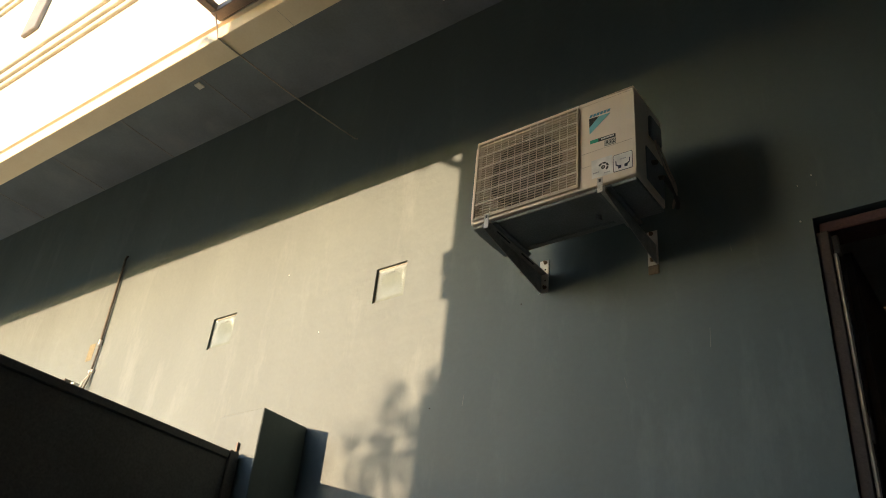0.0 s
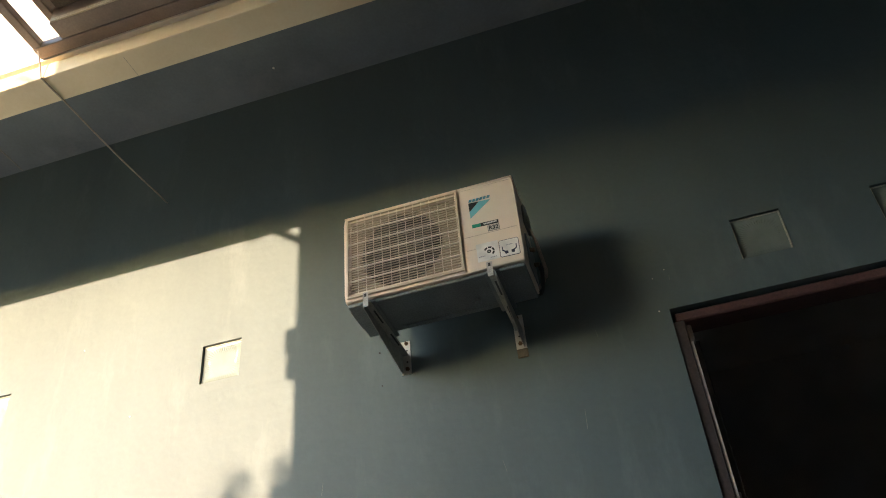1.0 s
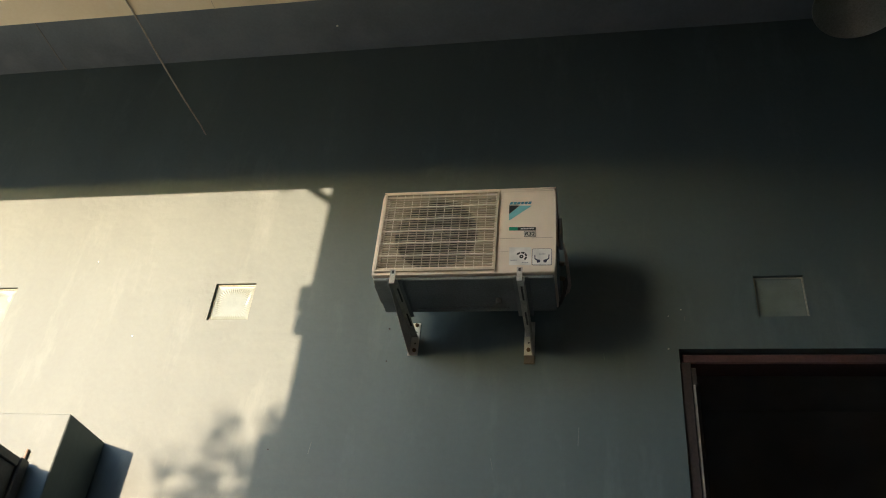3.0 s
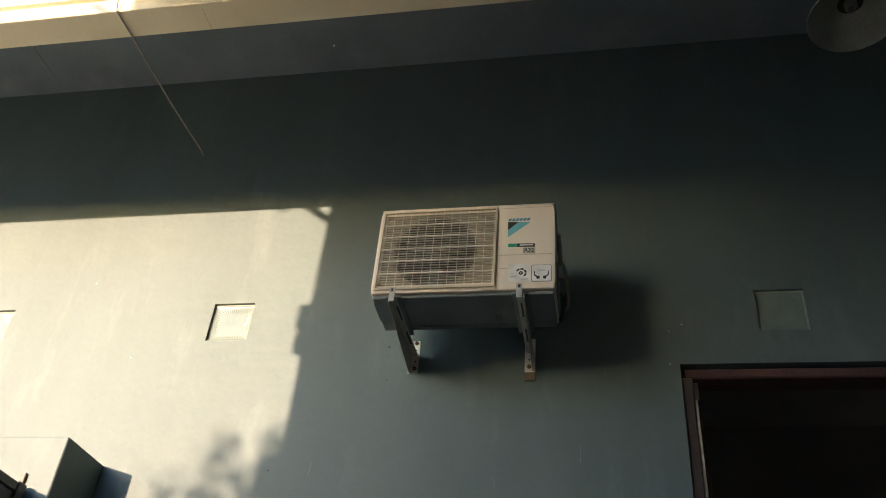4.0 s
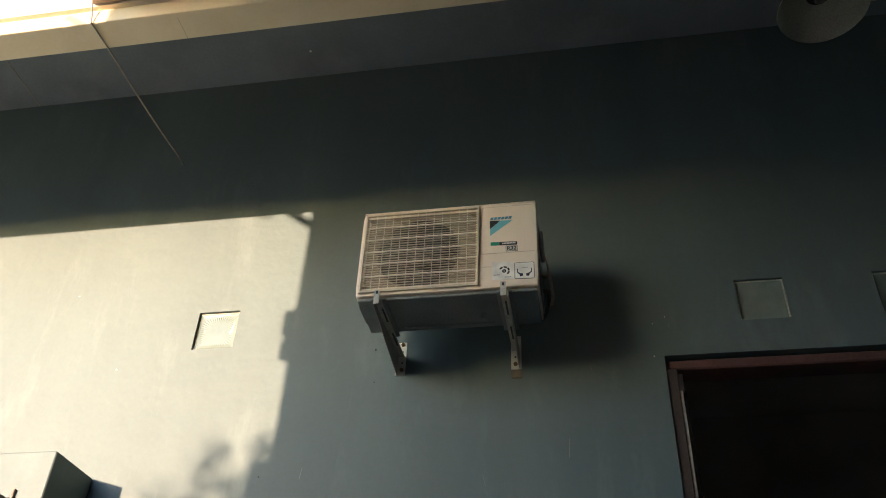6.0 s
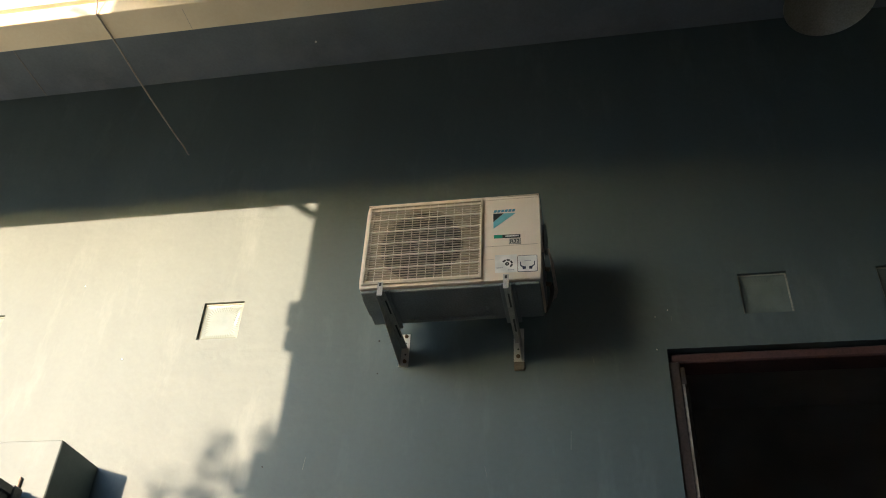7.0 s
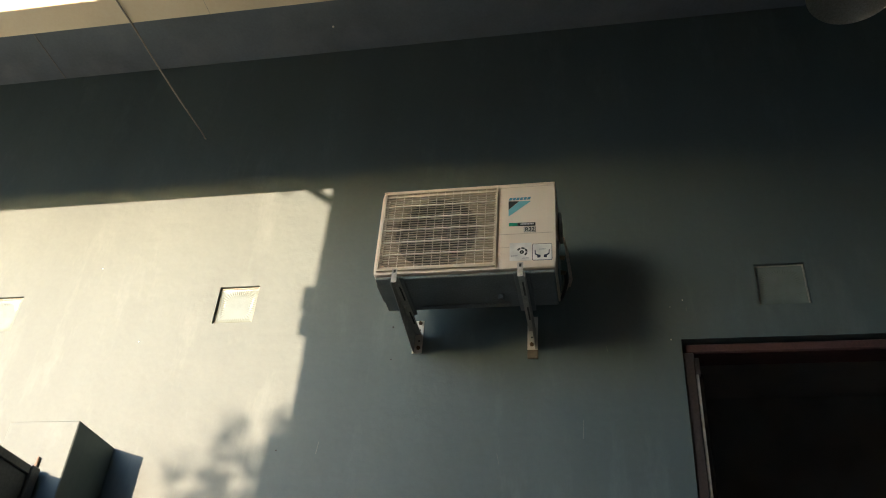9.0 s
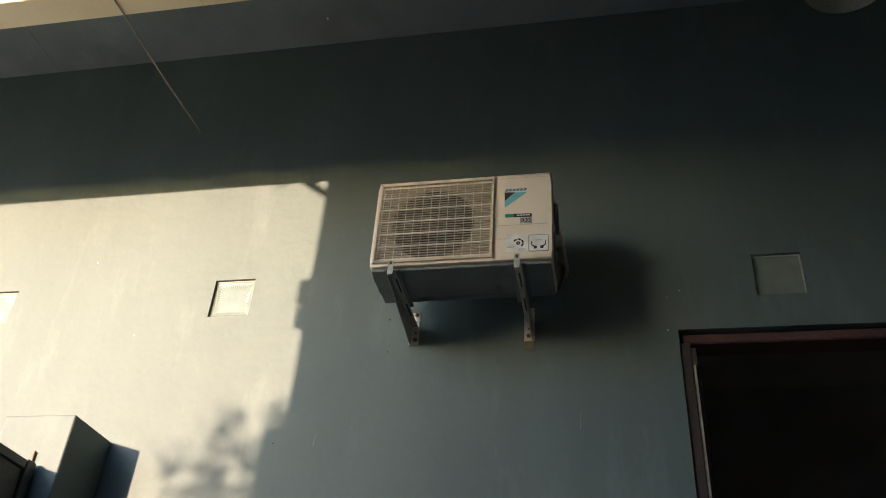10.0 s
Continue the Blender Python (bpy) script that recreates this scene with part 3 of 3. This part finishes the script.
for s in (-1, 1):
    c = 0.2975
    shape = [(c + s * 0.006, 3.066), (c + s * 0.017, 3.064), (c + s * 0.019, 3.074), (c + s * 0.027, 3.081), (c + s * 0.028, 3.100), (c + s * 0.0245, 3.100),
             (c + s * 0.0235, 3.084), (c + s * 0.016, 3.079), (c + s * 0.006, 3.077)]
    part("shape", flat_bm(shape, FY - 0.0014, 0.0004), NAVY, care)
part("small_print", bars_bm(0.286, 0.311, 3.101, 3.105, FY - 0.0014, 5), GREYPRINT, care)

# service side: valve cover, valves and taped pipes
part("valve_cover", box_bm(X1 + 0.001, X1 + 0.016, -0.30, -0.20, 3.27, 3.365, bevel=0.008, seg=3), BASE_GREY, ac, "grey plastic valve cover", smooth=True)
part("valve_plate", box_bm(X1 + 0.001, X1 + 0.006, -0.33, -0.18, 3.05, 3.20, bevel=0.002), BASE_GREY, ac)
for y, z in ((-0.285, 3.15), (-0.225, 3.12)):
    part("valve", tube_bm([(X1 + 0.005, y, z), (X1 + 0.026, y, z - 0.005)], 0.009, 10), BRASS, ac, "dull brass service valve")
for dx, dy, rad, mat, lab in ((0.0, 0.0, 0.0042, COPPER, "cable in pale brown tape"), (0.006, 0.022, 0.0032, COPPER, "thin pale brown cable")):
    part("cable", tube_bm([(X1 + 0.022, -0.285 + dy, 3.245), (X1 + 0.030 + dx, -0.275 + dy, 3.195), (X1 + 0.036 + dx, -0.24 + dy, 3.145), (X1 + 0.040 + dx, -0.20 + dy, 3.115),
                           (X1 + 0.036, -0.16 + dy, 3.11), (X1 + 0.02, -0.10, 3.12 + dy / 2), (X1 - 0.02, -0.03, 3.13 + dy / 2), (X1 - 0.04, 0.01, 3.14 + dy / 2)], rad, 8), mat, ac, lab, smooth=True)
part("pipe", tube_bm([(X1 + 0.024, -0.225, 3.115), (X1 + 0.026, -0.19, 3.11), (X1 + 0.018, -0.12, 3.12), (X1 + 0.0, -0.04, 3.13), (X1 - 0.02, 0.01, 3.135)], 0.009, 8), BLACK, ac, "black insulated pipe", smooth=True)


# ---- wall brackets ----
def bracket(x, side):
    """Pressed steel angle: a slotted flange on top, a tapered web down one side, a holed plate on the wall."""
    b = thing("wall_bracket", (x, 0, 2.9), "galvanised steel bracket under the air conditioner", "bracket", "brackets under the air conditioner")
    w0 = x if side < 0 else x + 0.0262
    part("web", extrude_bm([(-0.004, 2.906), (-0.004, 2.9908), (-0.4325, 2.9908), (-0.4325, 2.968), (-0.03, 2.906)], "x", w0, w0 + 0.0028), STEEL, b)
    f0, f1 = (x + 0.0030, x + 0.029) if side < 0 else (x, x + 0.0260)
    flange = part("flange", box_bm(f0, f1, -0.4325, -0.004, 2.9882, 2.9908), STEEL, b)
    sx = f0 + (0.013 if side < 0 else 0.010)
    # slots are not cut: black inlays stand for their dark insides
    for y0, y1 in ((-0.37, -0.275), (-0.19, -0.095)):
        part("slot", box_bm(sx, sx + 0.007, y0, y1, 2.9874, 2.9886, bevel=0.0003), BLACK, flange)
    tab = part("end_tab", box_bm(x + 0.001, x + 0.022, -0.4355, -0.4327, 2.969, 3.032, bevel=0.001), STEEL, b)
    part("slot", box_bm(x + 0.007, x + 0.016, -0.4359, -0.4350, 3.012, 3.026, bevel=0.0003), BLACK, tab)
    wp = part("wall_plate", box_bm(x - 0.006, x + 0.036, -0.0045, -0.0012, 2.903, 3.056, bevel=0.001), WHITE_STEEL, b, "pale galvanised wall plate with bolt holes")
    hx = x + (0.021 if side < 0 else 0.012)
    for z in (2.926, 3.044):
        bolt = tube_bm([(hx, -0.004, z), (hx, -0.008, z), (hx, -0.0081, z)], 0.009, 6)
        add_tube(bolt, [(hx, -0.0082, z), (hx, -0.018, z)], 0.0045, 8)
        part("bolt", bolt, RUST, wp, "rusty anchor bolt")
    # black discs for the dark of the open bolt holes
    for z in (2.959, 3.011):
        part("hole", tube_bm([(hx, -0.0047, z), (hx, -0.002, z)], 0.0042, 8), BLACK, wp)
    return b


bracket(-0.267, -1)
bracket(0.208, 1)
shim = part("wall_shim", box_bm(0.203, 0.246, -0.010, -0.0012, 2.862, 2.901, bevel=0.003), TANWOOD, None, "tan scrap of board under the bracket plate")
tagged(shim, category="shim")


# ---- conduit on the far wall ----
pipe = thing("conduit", (-3.52, -0.01, 3.0), "thin grey-brown conduit with cables on the sunlit wall", "conduit")
part("tube", tube_bm([(-3.541, 0.02, 4.02), (-3.541, -0.008, 4.012), (-3.539, -0.014, 3.985), (-3.535, -0.014, 3.95), (-3.508, -0.014, 3.36)], 0.0085, 8), CABLE_DARK, pipe)
part("coupling", tube_bm([(-3.508, -0.014, 3.37), (-3.505, -0.014, 3.335)], 0.012, 10), STICKER, pipe, "white plastic coupling")
part("cable", tube_bm([(-3.505, -0.012, 3.33), (-3.507, -0.012, 3.2), (-3.500, -0.02, 3.09), (-3.515, -0.03, 3.0), (-3.49, -0.03, 2.2)], 0.007, 6), CABLE_DARK, pipe)
part("cable", tube_bm([(-3.503, -0.012, 3.15), (-3.53, -0.03, 3.08), (-3.56, -0.035, 3.0), (-3.55, -0.03, 2.2)], 0.006, 6), STICKER, pipe, "white cable")
part("cable", tube_bm([(-3.500, -0.012, 3.16), (-3.50, -0.03, 3.06), (-3.53, -0.035, 2.98), (-3.52, -0.03, 2.2)], 0.005, 6), STEEL, pipe)
part("clamp", box_bm(-3.53, -3.485, -0.02, -0.001, 3.145, 3.165, bevel=0.003), STICKER, pipe)
part("junction_box", box_bm(-3.70, -3.60, -0.05, -0.001, 3.01, 3.09, bevel=0.006), STICKER, pipe, "white junction box")
part("box_lid", box_bm(-3.83, -3.72, -0.05, -0.001, 3.05, 3.135, bevel=0.006), CABLE_DARK, pipe, "dark grey junction box")
patch = part("wall_patch", box_bm(-3.64, -3.575, -0.0012, 0.001, 3.25, 3.37, bevel=0.0005), PUTTY, None, "pale yellow putty patch on the sunlit wall")
tagged(patch, category="patch")

# ---- hanging wire across the eave ----
wire_pts = [(-1.372, -1.150, 4.115), (-1.374, -1.128, 4.07), (-1.372, -1.105, 4.02), (-1.368, -1.094, 3.975), (-1.364, -1.03, 3.973), (-1.362, -0.957, 3.975)]
for k in range(1, 12):
    u = k / 12
    wire_pts.append((-1.362 - 0.105 * u, -0.957 + 0.90 * u, 3.975 + 0.195 * u - 0.012 * math.sin(math.pi * u)))
wire_pts += [(-1.488, -0.035, 4.192), (-1.503, -0.004, 4.218)]
cord = part("cord", tube_bm(wire_pts, 0.0036, 6), CABLE, None, "pale thin electric cord strung under the eave", smooth=True)
tagged(cord, category="cable")
clip = part("cable_clip", box_bm(-2.625, -2.575, -0.44, -0.39, 4.800, 4.812, bevel=0.003), STICKER, None, "small pale clip on the soffit beside a joint")
tagged(clip, category="clip")

# ---- lamp under the eave ----
LX, LY, LZ = 1.552, -0.613, 4.15
lamp = thing("eave_lamp", (LX, LY, LZ), "grey-green enamelled dish lamp hung under the eave", "lamp")
shade = lathe_bm([(0.178, 0.0), (0.180, 0.004), (0.176, 0.009), (0.148, 0.028), (0.11, 0.050), (0.068, 0.072), (0.050, 0.086), (0.050, 0.10)], 48)
bmesh.ops.solidify(shade, geom=shade.faces[:], thickness=0.0015)
bmesh.ops.transform(shade, matrix=pose(LX, LY, LZ), verts=shade.verts)
sh = part("shade", shade, ENAMEL, lamp, smooth=True)
part("ear", box_bm(LX + 0.176, LX + 0.20, LY - 0.03, LY - 0.008, LZ - 0.001, LZ + 0.006, bevel=0.002), ENAMEL, sh)
neck = lathe_bm([(0.001, -0.012), (0.056, -0.012), (0.059, -0.004), (0.059, 0.03), (0.012, 0.05), (0.012, 0.56)], 24)
bmesh.ops.transform(neck, matrix=pose(LX, LY, LZ + 0.10), verts=neck.verts)
part("neck", neck, BLACK, lamp, "black neck and hanging rod", smooth=True)
sock = lathe_bm([(0.001, -0.008), (0.014, -0.008), (0.015, -0.034), (0.021, -0.038), (0.025, -0.030), (0.026, 0.0)], 24)
bmesh.ops.transform(sock, matrix=pose(LX, LY, LZ + 0.09), verts=sock.verts)
part("socket", sock, SOCKET, lamp, "empty grey lamp socket", smooth=True)


# ---- carport canopy ----
can = thing("carport_canopy", (1.5, -3.0, 4.1), "brown steel carport canopy with dirty translucent sheets", "canopy")
EDGE = -1.372
part("edge_beam", box_bm(EDGE - 0.02, EDGE + 0.02, -5.49, -1.12, 4.095, 4.135, bevel=0.003), BROWN_STEEL, can)
part("inner_beam", box_bm(EDGE + 0.085, EDGE + 0.118, -5.49, -1.175, 4.16, 4.24, bevel=0.003), BROWN_STEEL, can)
part("end_plate", box_bm(EDGE + 0.084, EDGE + 0.119, -1.1745, -1.1715, 4.158, 4.235, bevel=0.001), STICKER, can, "pale metal end plate")
part("ledger", box_bm(EDGE - 0.02, 4.99, -1.152, -1.096, 4.090, 4.128, bevel=0.003), BROWN_STEEL, can)
part("ledger", box_bm(EDGE + 0.12, 4.99, -1.235, -1.1535, 4.094, 4.19, bevel=0.003), BROWN_STEEL, can)
part("ledger_lip", box_bm(EDGE + 0.13, EDGE + 0.62, -1.243, -1.2355, 4.090, 4.112, bevel=0.002), LIP, can, "pale tan edge strip")
part("closing_board", box_bm(EDGE + 0.14, 4.99, -1.330, -1.237, 4.175, 4.189, bevel=0.003), TANWOOD, can, "weathered brown closing board")
for k in range(6):
    x = -0.35 + k * 1.02
    part("rafter", box_bm(x - 0.03, x + 0.03, -5.49, -1.24, 4.242, 4.30, bevel=0.003), BROWN_STEEL, can)
for k in range(5):
    y = -1.75 - k * 0.85
    part("purlin", box_bm(EDGE + 0.09, 4.98, y - 0.02, y + 0.02, 4.302, 4.342, bevel=0.003), BROWN_STEEL, can)


def sheet_bm(x0, x1, y0, y1, z):
    bm = bmesh.new()
    n = int((x1 - x0) / 0.019)
    rows = []
    for y in (y0, (y0 + y1) / 2, y1):
        rows.append([bm.verts.new((x0 + (x1 - x0) * k / n, y, z + 0.011 * math.sin(math.tau * k / 4))) for k in range(n + 1)])
    for p, q in zip(rows, rows[1:]):
        for k in range(n):
            bm.faces.new((p[k], p[k + 1], q[k + 1], q[k]))
    bmesh.ops.solidify(bm, geom=bm.faces[:], thickness=0.0015)
    return bm


for k in range(8):
    x = EDGE + 0.06 + k * 0.79
    part("sheet", sheet_bm(x, min(x + 0.83, 4.99), -5.49, -1.14, 4.358 + 0.003 * (k % 2)), SHEET, can, smooth=True)


# ---- tree behind the yard ----
random.seed(7)
TX, TY = -6.12, -10.0
tree = thing("tree", (TX, TY, 0), "leafy green garden tree behind the yard", "tree")
trunk = bmesh.new()
add_tube(trunk, [(TX, TY, 0), (TX + 0.03, TY + 0.02, 1.4), (TX + 0.05, TY, 2.6)], 0.06, 8)
for k in range(11):
    a = k * 0.57
    add_tube(trunk, [(TX + 0.05, TY, 2.4 + 0.05 * k), (TX + 0.09 + 0.18 * math.cos(a), TY + 0.12 * math.sin(a), 3.2), (TX + 0.10 + 0.36 * math.cos(a), TY + 0.2 * math.sin(a), 3.5 + 0.05 * k)], 0.009, 6)
part("trunk", trunk, BARK, tree)
crown = bmesh.new()
for i in range(19):
    for k in range(27):
        u = -0.33 + 0.045 * (i + random.random())
        tz = 2.92 + 0.045 * (k + random.random())
        edge = 4.05 + 0.15 * math.exp(-((u - 0.115) / 0.05) ** 2) + 0.14 * math.exp(-((u + 0.09) / 0.055) ** 2) - 0.75 * max(0.0, -0.06 - u)
        gap = noise.noise((u * 8.5 + 3.1, tz * 8.5, 1.7))
        if tz > edge or gap > 0.14 + 1.1 * u:
            continue
        ty = TY + random.gauss(0, 0.12)
        for _ in range(8):
            c = Vector((TX + u + random.gauss(0, 0.018), ty + random.gauss(0, 0.05), tz + random.gauss(0, 0.018)))
            d = Vector((random.gauss(0, 1), random.gauss(0, 1), random.gauss(0, 0.7) + 0.2)).normalized()
            s = d.orthogonal().normalized() * random.uniform(0.010, 0.018)
            ln = d * random.uniform(0.03, 0.06)
            crown.faces.new([crown.verts.new(p) for p in (c, c + ln * 0.35 + s, c + ln, c + ln * 0.35 - s)])
part("crown", crown, LEAF, tree)

# ---- small marks on the wall ----
knob = part("soffit_screw", tube_bm([(-0.84, -0.174, 4.815), (-0.84, -0.174, 4.805)], 0.006, 8), STICKER, None, "small pale screw head in the soffit")
tagged(knob, category="screw")
# the two screw holes are black discs, their inner dark put into colour
for x, z, r, mat, lab in [(-0.364, 3.031, 0.008, BLACK, "dark empty screw hole in the plaster"), (-0.358, 2.878, 0.006, BLACK, "dark empty screw hole in the plaster"),
                          (0.762, 2.931, 0.006, STICKER, "pale nail head in the teal plaster"), (0.821, 3.109, 0.004, STICKER, "pale nail head in the teal plaster"),
                          (-1.839, 3.413, 0.005, STICKER, "pale nail head in the teal plaster"), (-1.530, 3.004, 0.006, STICKER, "pale nail head in the teal plaster"),
                          (-0.784, 2.489, 0.006, BLACK, "dark nail in the teal plaster"), (0.77, 3.08, 0.003, STICKER, "pale nail head in the teal plaster")]:
    ob = part("nail", tube_bm([(x, 0.002, z), (x, -0.002, z), (x, -0.0035, z)], 0.5 * r, 8), mat, None, lab)
    tagged(ob, category="nail", group="nails in the wall")
for x, z, h, lean in [(0.411, 2.564, 0.075, 0.004), (0.516, 2.899, 0.03, -0.004), (-0.62, 2.50, 0.05, 0.006), (0.10, 2.45, 0.045, -0.01), (0.83, 3.07, 0.02, 0.002)]:
    structure("scuff", extrude_bm([(x, z - h / 2), (x + 0.003, z - h / 2), (x + 0.002 + lean, z + h / 2), (x + lean, z + h / 2)], "y", -0.0006, 0.001), SCUFF, "pale scratch in the teal wall paint", "scratch")
